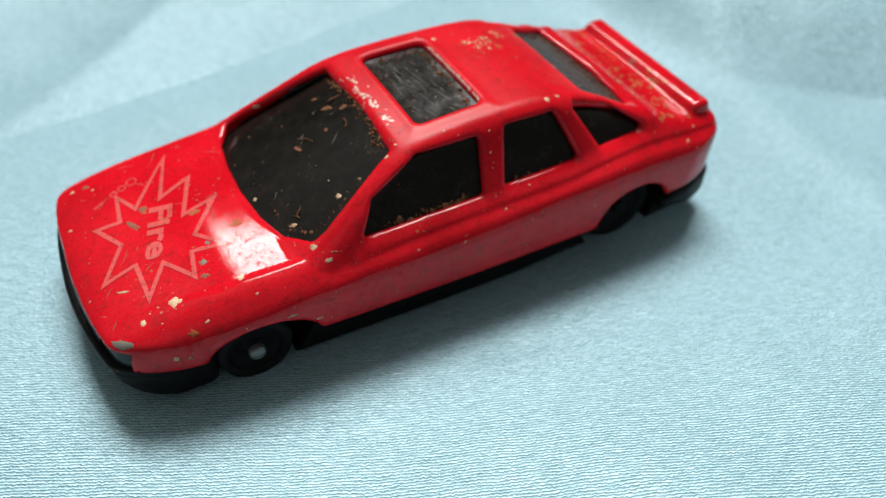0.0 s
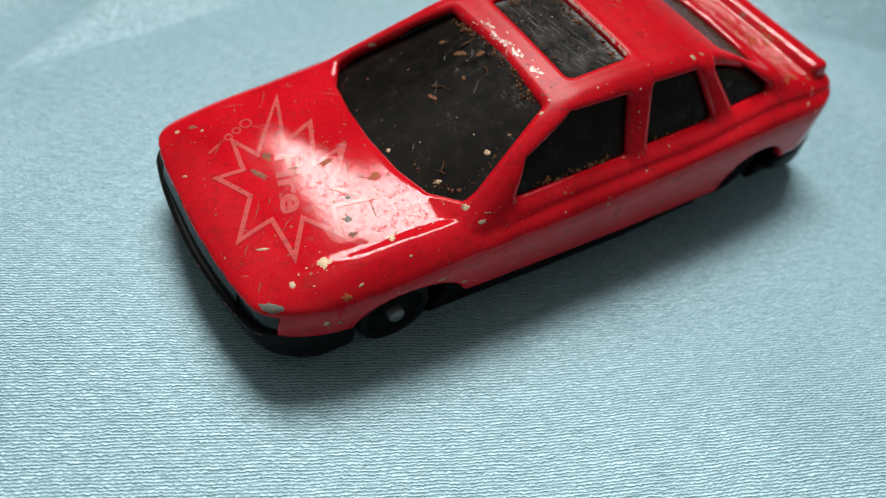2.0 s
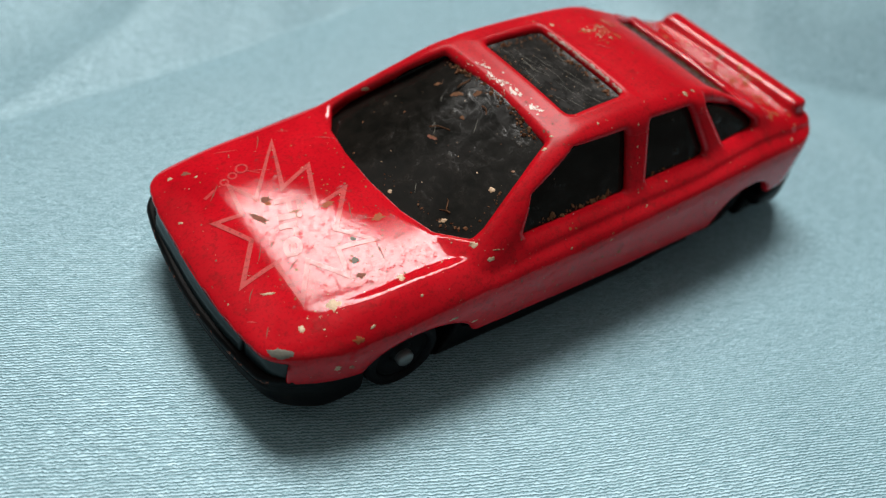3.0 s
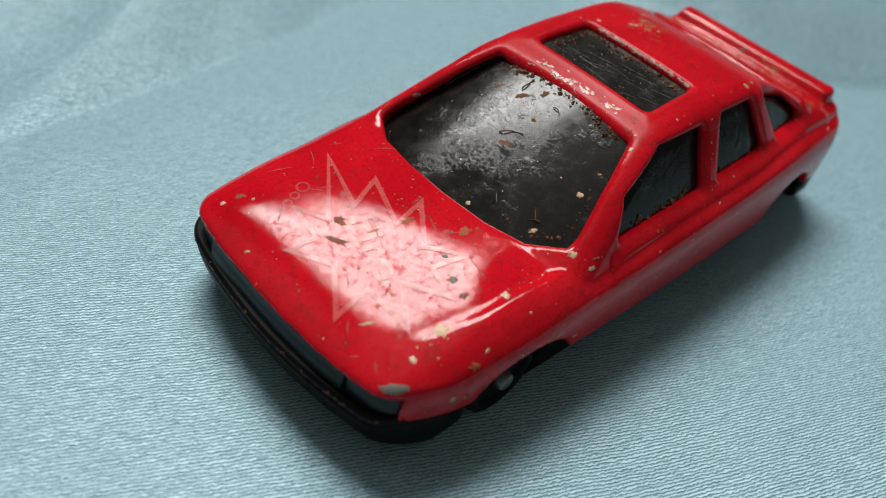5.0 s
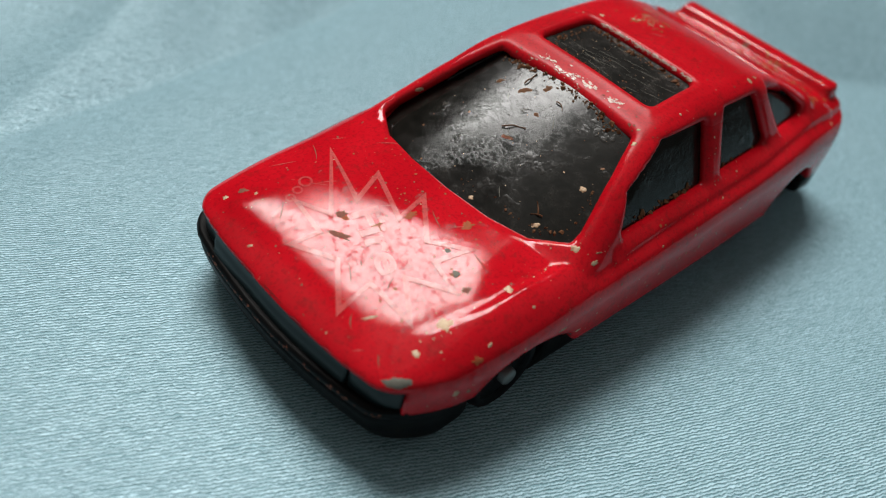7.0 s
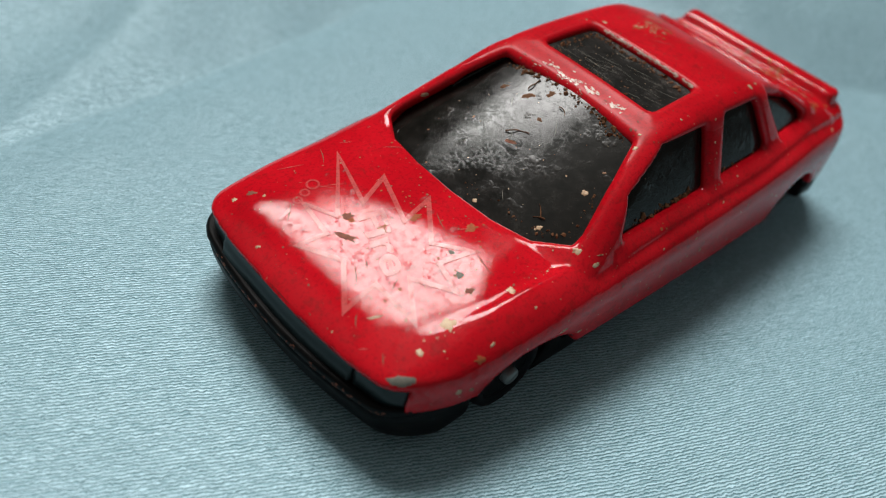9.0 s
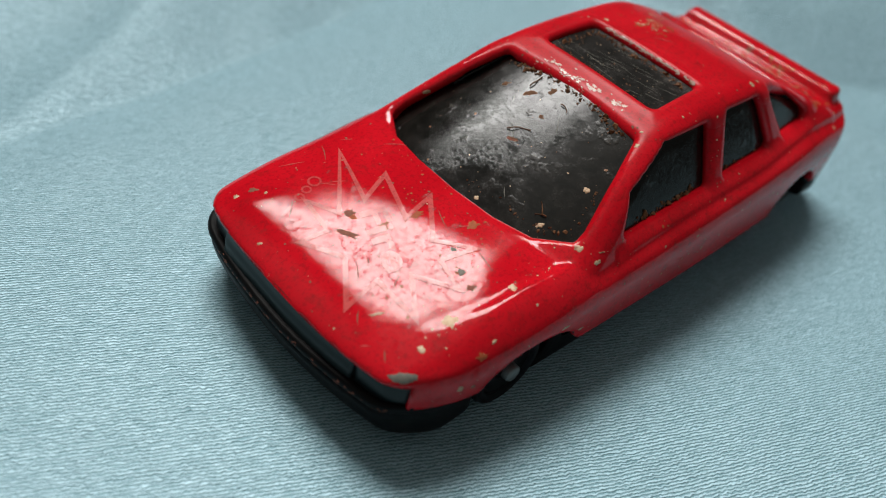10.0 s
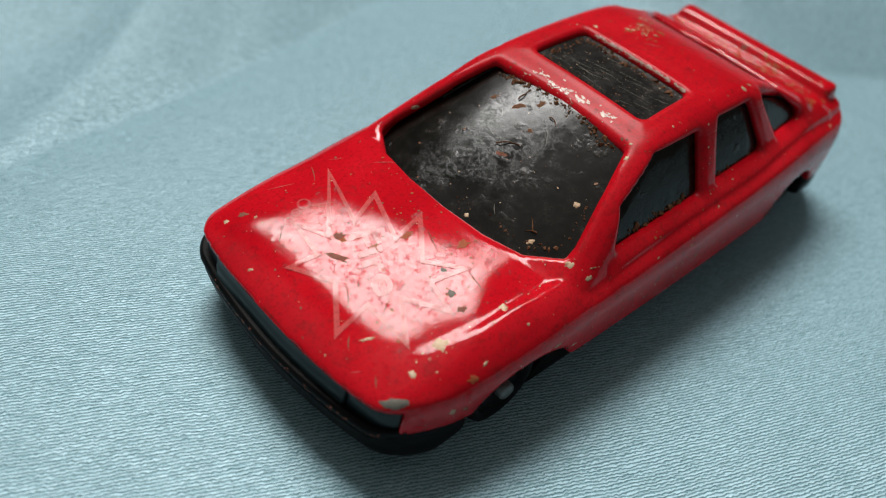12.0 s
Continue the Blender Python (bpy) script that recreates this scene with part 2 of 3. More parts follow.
def surface(field, lo, hi, h):
    """A quad mesh of the field's zero surface."""
    axes = [np.arange(lo[i], hi[i] + h, h) for i in range(3)]
    f = np.empty([len(a) for a in axes], np.float32)
    for i in range(0, len(axes[0]), 48):
        f[i : i + 48] = field(*np.meshgrid(axes[0][i : i + 48], axes[1], axes[2], indexing="ij"))
    s = f < 0
    corners = [(i, j, k) for i in (0, 1) for j in (0, 1) for k in (0, 1)]
    n = [len(a) - 1 for a in axes]
    count = sum(s[i : i + n[0], j : j + n[1], k : k + n[2]].astype(np.int8) for i, j, k in corners)
    cells = np.argwhere((count > 0) & (count < 8))
    index = np.full(n, -1, np.int32)
    index[tuple(cells.T)] = np.arange(len(cells))
    pos, num = np.zeros((len(cells), 3)), np.zeros(len(cells))
    for a in corners:
        for ax in range(3):
            if a[ax]:
                continue
            b = list(a)
            b[ax] = 1
            fa, fb = f[tuple((cells + a).T)], f[tuple((cells + b).T)]
            hit = (fa < 0) != (fb < 0)
            t = np.where(hit, fa / np.where(hit, fa - fb, 1), 0)
            p = np.array(a, float)[None] + t[:, None] * (np.array(b) - np.array(a))
            pos += p * hit[:, None]
            num += hit
    verts = np.array(lo) + h * (cells + pos / num[:, None])
    for _ in range(2):
        x, y, z = verts.T
        d, e = field(x, y, z), 0.02
        g = np.stack([field(x + e, y, z) - d, field(x, y + e, z) - d, field(x, y, z + e) - d], 1) / e
        move = -d[:, None] * g / np.maximum((g * g).sum(1), 0.05)[:, None]
        verts += np.clip(move, -0.4 * h, 0.4 * h) * 0.8
    quads = []
    for ax in range(3):
        u, v = (ax + 1) % 3, (ax + 2) % 3
        sl = [slice(1, m) for m in n]
        sl[ax] = slice(0, n[ax])
        up = list(sl)
        up[ax] = slice(1, n[ax] + 1)
        for first in (True, False):
            a, b = s[tuple(sl)], s[tuple(up)]
            e = np.argwhere((a & ~b) if first else (~a & b)) + [sl[0].start, sl[1].start, sl[2].start]
            ring = []
            for du, dv in ((-1, -1), (0, -1), (0, 0), (-1, 0)):
                c = e.copy()
                c[:, u] += du
                c[:, v] += dv
                ring.append(index[tuple(c.T)])
            q = np.stack(ring, 1)
            quads.append(q if first else q[:, ::-1])
    return verts, np.concatenate(quads)


def shaped(name, field, lo, hi, h, mat, parent, label=""):
    v, q = surface(field, lo, hi, h)
    me = bpy.data.meshes.new(name)
    me.vertices.add(len(v))
    me.vertices.foreach_set("co", ((v - [X0, 0, 0]) * K).astype(np.float32).ravel())
    me.loops.add(q.size)
    me.loops.foreach_set("vertex_index", q.astype(np.int32).ravel())
    me.polygons.add(len(q))
    me.polygons.foreach_set("loop_start", np.arange(0, q.size, 4, dtype=np.int32))
    me.polygons.foreach_set("use_smooth", [True] * len(q))
    me.materials.append(mat)
    me.update(calc_edges=True)
    me.validate()
    ob = new(name, me)
    ob.parent = parent
    if label:
        tagged(ob, label)
    return ob


# ---- the room ----
def wall(name, lo, hi, mat=WALL):
    ob = tagged(part(name, box_bm(lo, hi), mat, smooth=False), "plain painted wall of the room", "wall", kind="structure")
    ob.matrix_world = ROOM
    return ob


R, N, H = 1.3, WALL_Y, 3.0
floor = tagged(part("floor", box_bm((-R, -R, -0.06), (R, R, -0.008)), FLOOR, smooth=False), "plain brown board under the cloth", "floor", kind="structure")
ceiling = tagged(part("ceiling", box_bm((-R, -R, H), (R, R, H + 0.1)), CEILING, smooth=False), "plain pale ceiling of the room", "ceiling", kind="structure")
wall("wall_south", (-R, -R - 0.1, -0.06), (R, -R, H))
wall("wall_west", (-R - 0.1, -R - 0.1, -0.06), (-R, R + 0.1, H))
wall("wall_east", (R, -R - 0.1, -0.06), (R + 0.1, R + 0.1, H))
x1, x2, z1, z2 = WIN_X - WIN_W / 2, WIN_X + WIN_W / 2, WIN_Z - WIN_H / 2, WIN_Z + WIN_H / 2
bm = bmesh.new()
for lo, hi in (((-R, N, -0.06), (x1, N + 0.1, H)), ((x2, N, -0.06), (R, N + 0.1, H)), ((x1, N, -0.06), (x2, N + 0.1, z1)), ((x1, N, z2), (x2, N + 0.1, H))):
    b2 = box_bm(lo, hi)
    me = bpy.data.meshes.new("tmp")
    b2.to_mesh(me)
    b2.free()
    bm.from_mesh(me)
    bpy.data.meshes.remove(me)
north = tagged(part("wall_north", bm, WALL, smooth=False), "plain painted wall with one window opening", "wall", kind="structure")
floor.matrix_world = ceiling.matrix_world = north.matrix_world = ROOM


# ---- the cloth ----
def cloth_height(x, y):
    """Height of the cloth in model units."""
    z = 0.35 * np.sin(x * 0.045 + 0.6 * np.sin(y * 0.03)) * np.sin(y * 0.05 + 1.0)
    z = z + 0.16 * np.sin(x * 0.31 + y * 0.17 + 1.5 * np.sin(y * 0.08)) * np.sin(y * 0.12 - x * 0.05) + 0.10 * np.sin(y * 0.37 - x * 0.22 + 1.2 * np.sin(x * 0.1))
    z = z * step(np.hypot((x - 33) / 46, y / 26), 1.0, 1.8)
    # a dip behind the car, a crease, a lit pleat and the slope behind it
    a = y - 47.8 - 0.185 * x + 0.7 * np.sin(x * 0.09)
    b = y - 56.3 - 0.68 * x + 1.2 * np.sin(x * 0.11 + 1)
    dip = -3.2 * np.exp(-np.maximum(0, -a) / 13) + 0.30 * np.clip(a, 0, 40)
    left = (1 - step(x, 55, 95)) * step(x, -120, -50)
    z = z + left * dip + left * (-8.5) * (1 - np.exp(-(np.sqrt(b * b + 4) + b) / 30))
    q = x - 99 - 0.1 * y
    w = np.maximum(0, (x - 102) * 0.6 + (y - 5) * 0.8)
    z = z + 1.0 * np.exp(-((q / 5.0) ** 2)) + 24 * (1 - np.exp(-w / 38)) * step(x, 84, 110)
    near = -27 - y
    z = z + 0.33 * (np.sqrt(near * near + 40) + near) / 2 * np.exp(-np.maximum(0, near) / 95) * step(x, 0, 38)
    along, across = (x - 35) * 0.95 - (y + 25) * 0.31, (x - 35) * 0.31 + (y + 25) * 0.95
    z = z - 0.35 * np.exp(-((along / 6) ** 2) - (across / 1.3) ** 2)
    along, across = (x - 12) * 0.8 - (y + 40) * 0.6, (x - 12) * 0.6 + (y + 40) * 0.8
    z = z + 0.4 * np.exp(-((along / 16) ** 2) - (across / 5) ** 2)
    # the outer cloth settles onto the board
    edge = step(np.maximum(np.abs(x - X0), np.abs(y)), 250, 600)
    return z * (1 - edge) - 8.2 * edge


def make_cloth():
    n = 480
    s = np.linspace(-1, 1, n)
    g = np.sign(s) * (0.25 * np.abs(s) + 0.75 * np.abs(s) ** 4)
    xs, ys = np.meshgrid(g * 620, g * 620, indexing="ij")
    z = cloth_height(xs + X0, ys)
    v = np.stack([xs, ys, z], -1).reshape(-1, 3) * K
    i = np.arange(n * n).reshape(n, n)
    q = np.stack([i[:-1, :-1], i[1:, :-1], i[1:, 1:], i[:-1, 1:]], -1).reshape(-1, 4)
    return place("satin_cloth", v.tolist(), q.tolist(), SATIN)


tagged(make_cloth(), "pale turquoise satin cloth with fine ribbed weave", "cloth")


# ---- the toy car ----
HALF = [(-8, 14.9), (-2, 15.9), (3, 16.6), (9, 17.0), (20, 17.2), (45, 17.1), (58, 16.7), (66, 16.1), (74, 15.2)]
TOP = [(-8, 8.2), (-5, 9.9), (-2, 11.0), (1.8, 11.9), (7, 12.9), (12, 13.35), (18, 13.8), (30, 14.6), (45, 15.2), (60, 15.9), (64, 15.6), (68, 15.1), (74, 14.6)]
SHOULDER = [(-8, 7.4), (0, 9.75), (8, 10.7), (15, 11.5), (20, 11.6), (30, 12.1), (60, 13.2), (74, 12.0)]
ROOF = [(20, 20.6), (27, 21.2), (31, 21.65), (38, 22.15), (46, 22.2), (51, 21.6), (56, 20.6)]


def mirrored(half):
    return [(x, y) for x, y in half] + [(x, -y) for x, y in reversed(half) if y]


# the windscreen is wider on the far side, as the casting is a little askew
WINDSHIELD = [(13.5, 0), (13.6, 5), (14.2, 9.3), (15.7, 11.9), (16.9, 11.9), (26.7, 8.5), (27.0, 0), (26.7, -8.4), (18.0, -11.6), (17.0, -11.7), (15.1, -9.0), (14.0, -5)]
SUNROOF = mirrored([(32.0, 6.6), (38.4, 6.4)])
REAR_SCREEN = mirrored([(53.5, 7.4), (58.3, 9.0), (59.0, 6.0), (59.4, 0)])
FRONT_WINDOW = [(22.3, 14.45), (35.9, 14.9), (36.5, 19.9), (29.5, 19.75), (23.8, 16.9)]
REAR_WINDOW = [(39.7, 15.2), (48.8, 15.55), (46.6, 20.2), (40.7, 20.2)]
QUARTER_WINDOW = [(53.1, 15.8), (58.9, 16.05), (53.9, 19.3), (50.2, 20.3)]


def nose(y):
    ay = np.abs(y)
    return -7.3 + 1.5 * (ay / 12) ** 2 + np.where(y < 0, 0.25, 0.13) * np.maximum(0, ay - 12) ** 2


def lip(y):
    return nose(y) - 0.2 - 0.7 * step(y, 2, 13)


def tail(ay):
    return 72.9 - 0.5 * (ay / 12) ** 2 - 0.35 * np.maximum(0, ay - 12.3) ** 2


SKEW = [(-8, 0), (-4, 0.025), (0, 0.06), (5, 0.08), (10, 0.075), (15, 0.062), (20, 0.04), (28, 0), (75, 0)]


def skew(x, y):
    """The far side draws in beside the foot of the windscreen."""
    return np.where(y > 0, y * (1 + spline(x, SKEW)), y)


def cabin(x, y, z):
    """Roof, pillars and window slopes, without the lower body."""
    y = skew(x, y)
    ay = np.abs(y)
    g = z - spline(x, ROOF) + 0.0025 * y * y
    rim = np.maximum(np.abs(x - 35.2) - 3.2, ay - 6.5)
    g = g - 0.15 * np.exp(-(((rim - 1.2) / 0.8) ** 2))
    g = smax(g, (ay - 14.25 + 0.07 * np.maximum(0, x - 47)) * 0.877 + (z - 15) * 0.481, 1.5)
    g = smax(g, (z - 13.4 - 0.565 * (x - 13.3 - np.where(y > 0, 0.007, 0.010) * y * y)) * 0.876, 1.5)
    return smax(g, (z - 21.4 + 0.436 * (x - 51)) * 0.917 - 0.35 * np.exp(-(((x - 61.2) / 0.7) ** 2)), 1.5)


CREST = [(-8, 9.8), (-0.5, 11.4), (3, 12.25), (6, 12.85), (10, 13.05), (14, 13.35), (18, 13.5)]


def outer(x, y, z):
    g = cabin(x, y, z)
    y = skew(x, y)
    ay = np.abs(y)
    w = spline(x, HALF)
    # a flat-topped ridge runs along each wing, with a crease on its inner side
    u = ay - spline(x, CREST)
    ridge = step(x, -3, 5) * (1 - step(x, 14.6, 16.4)) * np.where(y < 0, 1.0, 0.0)
    top = spline(x, TOP) - 0.0022 * y * y - 0.012 * np.maximum(0, ay - 8.8) ** 2 * (1 - step(x, 16, 22)) + ridge * (0.24 + 0.0018 * np.clip(x, 0, 16) ** 2) * step(u, -0.7, 0.75)
    d = (z - top) * 0.97
    belt = spline(x, TOP)
    groove = 0.3 * np.exp(-(((z - belt + 1.5) / 0.4) ** 2)) * step(x, 18, 24)
    d = smax(d, (ay - w + 0.5) * 0.68 + (z - spline(x, SHOULDER)) * 0.73 + groove, np.where(x < 17, 0.7, 1.4))
    d = smax(d, ay - w + 0.012 * (z - 8) ** 2, 0.9)
    d = smax(d, lip(y) - x + 0.07 * np.maximum(0, z - 8) ** 2, 1.3)
    d = smax(d, x - tail(ay) + 0.06 * np.maximum(0, 13 - z), 1.3)
    g = smax(g, 11.6 - z, 0.5)
    g = smax(g, x - 66.5, 0.8)
    d = smin(d, g, np.where(x < 20, 0.3, 0.9))
    sp = smax(smax(np.abs(x - 69.6) - 1.5, np.abs(z - 14.9 - 0.15 * (x - 69)) - 1.15, 1.1), ay - 11.9, 0.8)
    return smin(d, sp, 0.8)


def openings(x, y, z, grow=0.0):
    """The window openings, each by its name."""
    ay = np.abs(y)
    side = 8.6 - ay
    return {
        "windshield": smax(poly(x, y, WINDSHIELD, 0.5 + grow), 10.6 + 0.5 * (x - 13) - z, 0.3),
        "sunroof_pane": smax(poly(x, y, SUNROOF, 0.7 + grow), 18 - z, 0.3),
        "rear_screen": smax(poly(x, y, REAR_SCREEN, 0.5 + grow), 14 - z, 0.3),
        "front_window": smax(poly(x, z, FRONT_WINDOW, 0.4 + grow), side, 0.3),
        "rear_window": smax(poly(x, z, REAR_WINDOW, 0.4 + grow), side, 0.3),
        "quarter_window": smax(poly(x, z, QUARTER_WINDOW, 0.4 + grow), side + 1.4, 0.3),
    }


def arches(x, ay, z, grow=0.0):
    f = (np.hypot((x - 9.3) / (6.1 + grow), (z - 5.4) / (3.6 + grow)) - 1) * 4
    r = (np.hypot((x - 57.3) / (5.6 + grow), (z - 5.8) / (4.5 + grow)) - 1) * 4.5
    return np.maximum(np.minimum(f, r), 11 - ay)


def shell(x, y, z):
    ay = np.abs(y)
    o = outer(x, y, z)
    d = np.maximum(o, -(o + 1.3))
    for c in openings(x, y, z).values():
        d = smax(d, -c, 0.95)
    d = smax(d, -arches(x, ay, z), 0.5)
    d = smax(d, 6.1 + 1.2 * step(x, 60, 64) - z, 0.15)
    mouth = np.maximum(np.maximum(x - lip(y) - 2.6, z - 8.6), np.where(y < 0, ay - 14.2, y - 14.9))
    return smax(d, -mouth, 0.5)


car = tagged(new("toy_car"), "worn red die-cast toy hatchback with chipped paint and smoked windows", "toy car")
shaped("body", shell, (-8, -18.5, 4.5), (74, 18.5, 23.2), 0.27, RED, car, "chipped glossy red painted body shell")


def pane(key, lo, hi, side=0, mat=SMOKED):
    def f(x, y, z):
        o = cabin(x, y, z)
        if key == "windshield":
            # it bulges in the middle, and its foot reaches down behind the bonnet
            p = (z - 13.4 - 0.565 * (x - 13.3 - 0.0085 * y * y)) * 0.876 + 0.0055 * (y + 2) ** 2 + 0.04 * (x - 18) + 0.4
            return np.maximum(np.maximum(np.maximum(p, o + 0.35), -(p + 1.7)), poly(x, y, WINDSHIELD, 1.9))
        d = np.maximum(np.maximum(o + (1.0 if side else 0.7), -(o + 1.8)), openings(x, y, z, 0.6)[key])
        if side:
            # keep to the side wall
            d = np.maximum(d, (14.25 - np.abs(y)) * 0.877 - (z - 15) * 0.481 - 2.5)
        return d

    shaped(key, f, lo, hi, 0.27, mat, car, "glossy black smoked plastic window, dusty at its edges")


pane("windshield", (10, -15, 9), (30, 15, 22))
pane("sunroof_pane", (30, -9, 18), (41, 9, 23), mat=HAZY)
pane("rear_screen", (51, -11, 14), (62, 11, 23), mat=DIRTY)
for lo, hi in ((-16, -8), (8, 16)):
    pane("front_window", (21, lo, 13), (38.5, hi, 22), lo)
    pane("rear_window", (38, lo, 13), (51, hi, 22), lo)
    pane("quarter_window", (48.5, lo, 14), (61, hi, 22), lo)


def base(x, y, z):
    ay = np.abs(y)
    w = spline(x, HALF) - 2.2 + 1.3 * step(z, 5.2, 5.6)
    d = np.maximum(np.maximum(ay - w, z - 7.5), np.maximum(-2 - x, x - 69))
    d = smax(d, 0.7 + 0.6 * step(x, 40, 50) - z, 0.8)
    wells = np.maximum(np.minimum(np.hypot(x - 8.6, z - 5.6) - 6.4, np.hypot(x - 57.3, z - 5.6) - 6.4), 11.5 - ay)
    return np.maximum(d, -wells)


shaped("chassis", base, (-3, -16, 0), (71, 16, 8.5), 0.4, BLACK, car, "matt black plastic base plate")


def front_bumper(x, y, z):
    ay = np.abs(y)
    face = nose(y) - 0.3 - 0.3 * step(y, 3, 13) + 0.27 * np.maximum(0, 6.1 - z) + 0.3 * np.maximum(0, 3.2 - z) + 0.4 * np.exp(-(((z - 5.25) / 0.3) ** 2))
    d = smax(face - x, ay - spline(x, HALF) + np.where(y > 0, 0.3, 0.5) + 0.16 * np.maximum(0, x + 1), 1.0)
    d = smax(d, np.abs(z - 4.05) - 2.5, 0.6)
    return smax(d, x - 4.4, 1.2)


def grille(x, y, z):
    ay = np.abs(y)
    d = np.maximum(lip(y) + 0.4 + 0.15 * (z - 5.4) - x, x - lip(y) - 2.6)
    slot = 0.03 * np.sin((z - 5.2) * 5.0)
    return np.maximum(np.maximum(d + slot, np.abs(z - 7.55) - 1.5), ay - 9.4)


def head_lamp(x, y, z):
    ay = np.abs(y)
    d = np.maximum(lip(y) + 0.35 + 0.15 * (z - 5.4) - x, x - lip(y) - 2.6)
    d = np.maximum(d, outer(x, y, np.maximum(z, 9.0)) + 0.15)
    return smax(smax(d, np.abs(z - 7.6) - 1.5, 0.4), np.where(y < 0, np.abs(ay - 11.9) - 2.45, np.abs(y - 12.3) - 2.85), 0.4)


def rear_bumper(x, y, z):
    ay = np.abs(y)
    d = smax(x - tail(ay) - 0.35, ay - spline(x, HALF) + 0.3, 1.6)
    d = smax(d, np.abs(z - 5.0) - 2.2 + 0.25 * np.maximum(0, 68 - x), 1.4)
    return np.maximum(d, 62.8 - x)


shaped("front_bumper", front_bumper, (-10, -17.5, 0.5), (5, 17.8, 7.2), 0.25, BLACK, car, "black plastic front bumper with a worn edge")
shaped("grille", grille, (-8, -10, 5), (0, 10, 9.5), 0.25, LENS, car, "black slatted radiator grille")
for lo, hi in ((-15, -9), (9, 16.5)):
    shaped("head_lamp", head_lamp, (-8, lo, 5.4), (2, hi, 9.4), 0.25, LENS, car, "dull dark grey head lamp")
shaped("rear_bumper", rear_bumper, (62, -17.5, 2.0), (75, 17.5, 7.8), 0.35, BLACK, car, "black plastic rear bumper")


def turned(profile, n=40):
    """A body turned about y from pairs of radius and y."""
    bm = bmesh.new()
    rings = [[bm.verts.new((r * math.cos(a), y, r * math.sin(a))) for a in (2 * math.pi * i / n for i in range(n))] for r, y in profile]
    for a, b in zip(rings, rings[1:]):
        for i in range(n):
            bm.faces.new((a[i], b[i], b[(i + 1) % n], a[(i + 1) % n]))
    for ring in (rings[0], rings[-1]):
        bm.faces.new(ring if ring is rings[-1] else ring[::-1])
    bmesh.ops.recalc_face_normals(bm, faces=bm.faces)
    bmesh.ops.scale(bm, vec=(K, K, K), verts=bm.verts)
    return bm


def wheel(x, side):
    y = side * (13.6 if x < 30 else 11.8)
    axle = new("wheel")
    axle.parent = car
    radius = 4.2 if x < 30 else 5.1
    f = radius / 5.1
    axle.location = ((x - X0) * K, y * K, radius * K)
    s = side
    part("tyre", turned([(3.6 * f, -1.8 * s), (4.8 * f, -1.8 * s), (radius, -1.3 * s), (radius, 1.2 * s), (4.8 * f, 1.75 * s), (3.8 * f, 1.8 * s), (3.7 * f, 1.2 * s)]), RUBBER, axle, "black tyre")
    part("rim", turned([(3.75 * f, 0.5 * s), (3.75 * f, 1.45 * s), (3.4 * f, 1.5 * s), (3.1 * f, 0.9 * s), (1.4, 1.0 * s), (1.2, 1.5 * s), (0.9, 1.6 * s)]), BLACK, axle, "black plastic rim")
    part("hub", turned([(0.9, 0.5 * s), (0.9, 2.2 * s), (0.75, 2.4 * s), (0.2, 2.45 * s)], 24), STEEL if x < 30 else BLACK, axle, "dull grey steel axle end" if x < 30 else "black axle end")


for x in (8.4, 57.3):
    for side in (-1, 1):
        wheel(x, side)


# ---- wear and print on the car: place, size, stretch and turn of each mark ----
BARE_SPOTS = [
    (1.8, -12, 11.7, 0.99, 1, -30),
    (-1.6, -12.6, 10.7, 0.46, 1, -30),
    (-5.4, -10.8, 8.9, 0.51, 1, -33),
    (4.1, -15.2, 10.7, 0.29, 2.5, 18),
    (0.3, -16.1, 8, 0.48, 1, -17),
    (9.5, -14.8, 11.8, 0.24, 1, -21),
    (-2.4, -7.6, 10.8, 0.45, 4, -26),
    (-5.3, 5.4, 9.7, 0.28, 2, -34),
    (8.6, -12.6, 13.1, 0.54, 1, -21),
    (17.3, -15.1, 13.5, 0.42, 1.6, -10),
    (18.1, -14.7, 14.1, 0.24, 4, -16),
    (12.2, -17.4, 9.5, 0.37, 3, -11),
    (15, -18.2, 7.8, 0.31, 3, -3),
    (46.5, -9.7, 21.8, 0.48, 1, -24),
    (40.8, 6.9, 22.2, 0.43, 1, -28),
]
BARE_SPOTS_B = [
    (38.2, -11, 20.8, 0.2, 1, -11),
    (37.9, -12.2, 18.8, 0.2, 1, -6),
    (48.1, -9.4, 21.7, 0.36, 2, -27),
    (65.5, -14.7, 13.5, 0.36, 2, 38),
    (38.3, -15.8, 13.3, 0.2, 2, 32),
    (27, -16.4, 12.1, 0.19, 2, 27),
    (32.5, -16.8, 11.5, 0.2, 2, 28),
    (-5.6, -6.2, 9.5, 0.15, 1, -50),
    (-3.9, 11.8, 10.1, 0.39, 1, -44),
    (-1.7, 10.1, 10.9, 0.25, 1, -43),
    (16.2, -13.2, 14.4, 0.53, 1.2, -43),
    (26.4, -9.6, 20.2, 0.38, 1, -47),
    (27.8, -8.8, 20.8, 0.26, 1.3, -44),
    (19.1, 11.8, 15.4, 0.46, 1.8, -25),
    (33.2, -9.8, 21.5, 0.22, 1, -36),
]
BARE_SPOTS_C = [
    (39.2, -6.4, 21.9, 0.32, 2, -92),
]
RUST_SPOTS = [
    (2.6, -15.5, 10.1, 0.59, 1.4, -16),
    (10.7, -5.1, 13.2, 0.76, 1.6, -7),
    (7.2, -1.1, 12.9, 0.8, 1.4, -29),
    (3.8, -0.5, 12.3, 0.73, 1.5, 30),
    (2.5, 2.2, 12.1, 0.48, 1.2, -42),
]
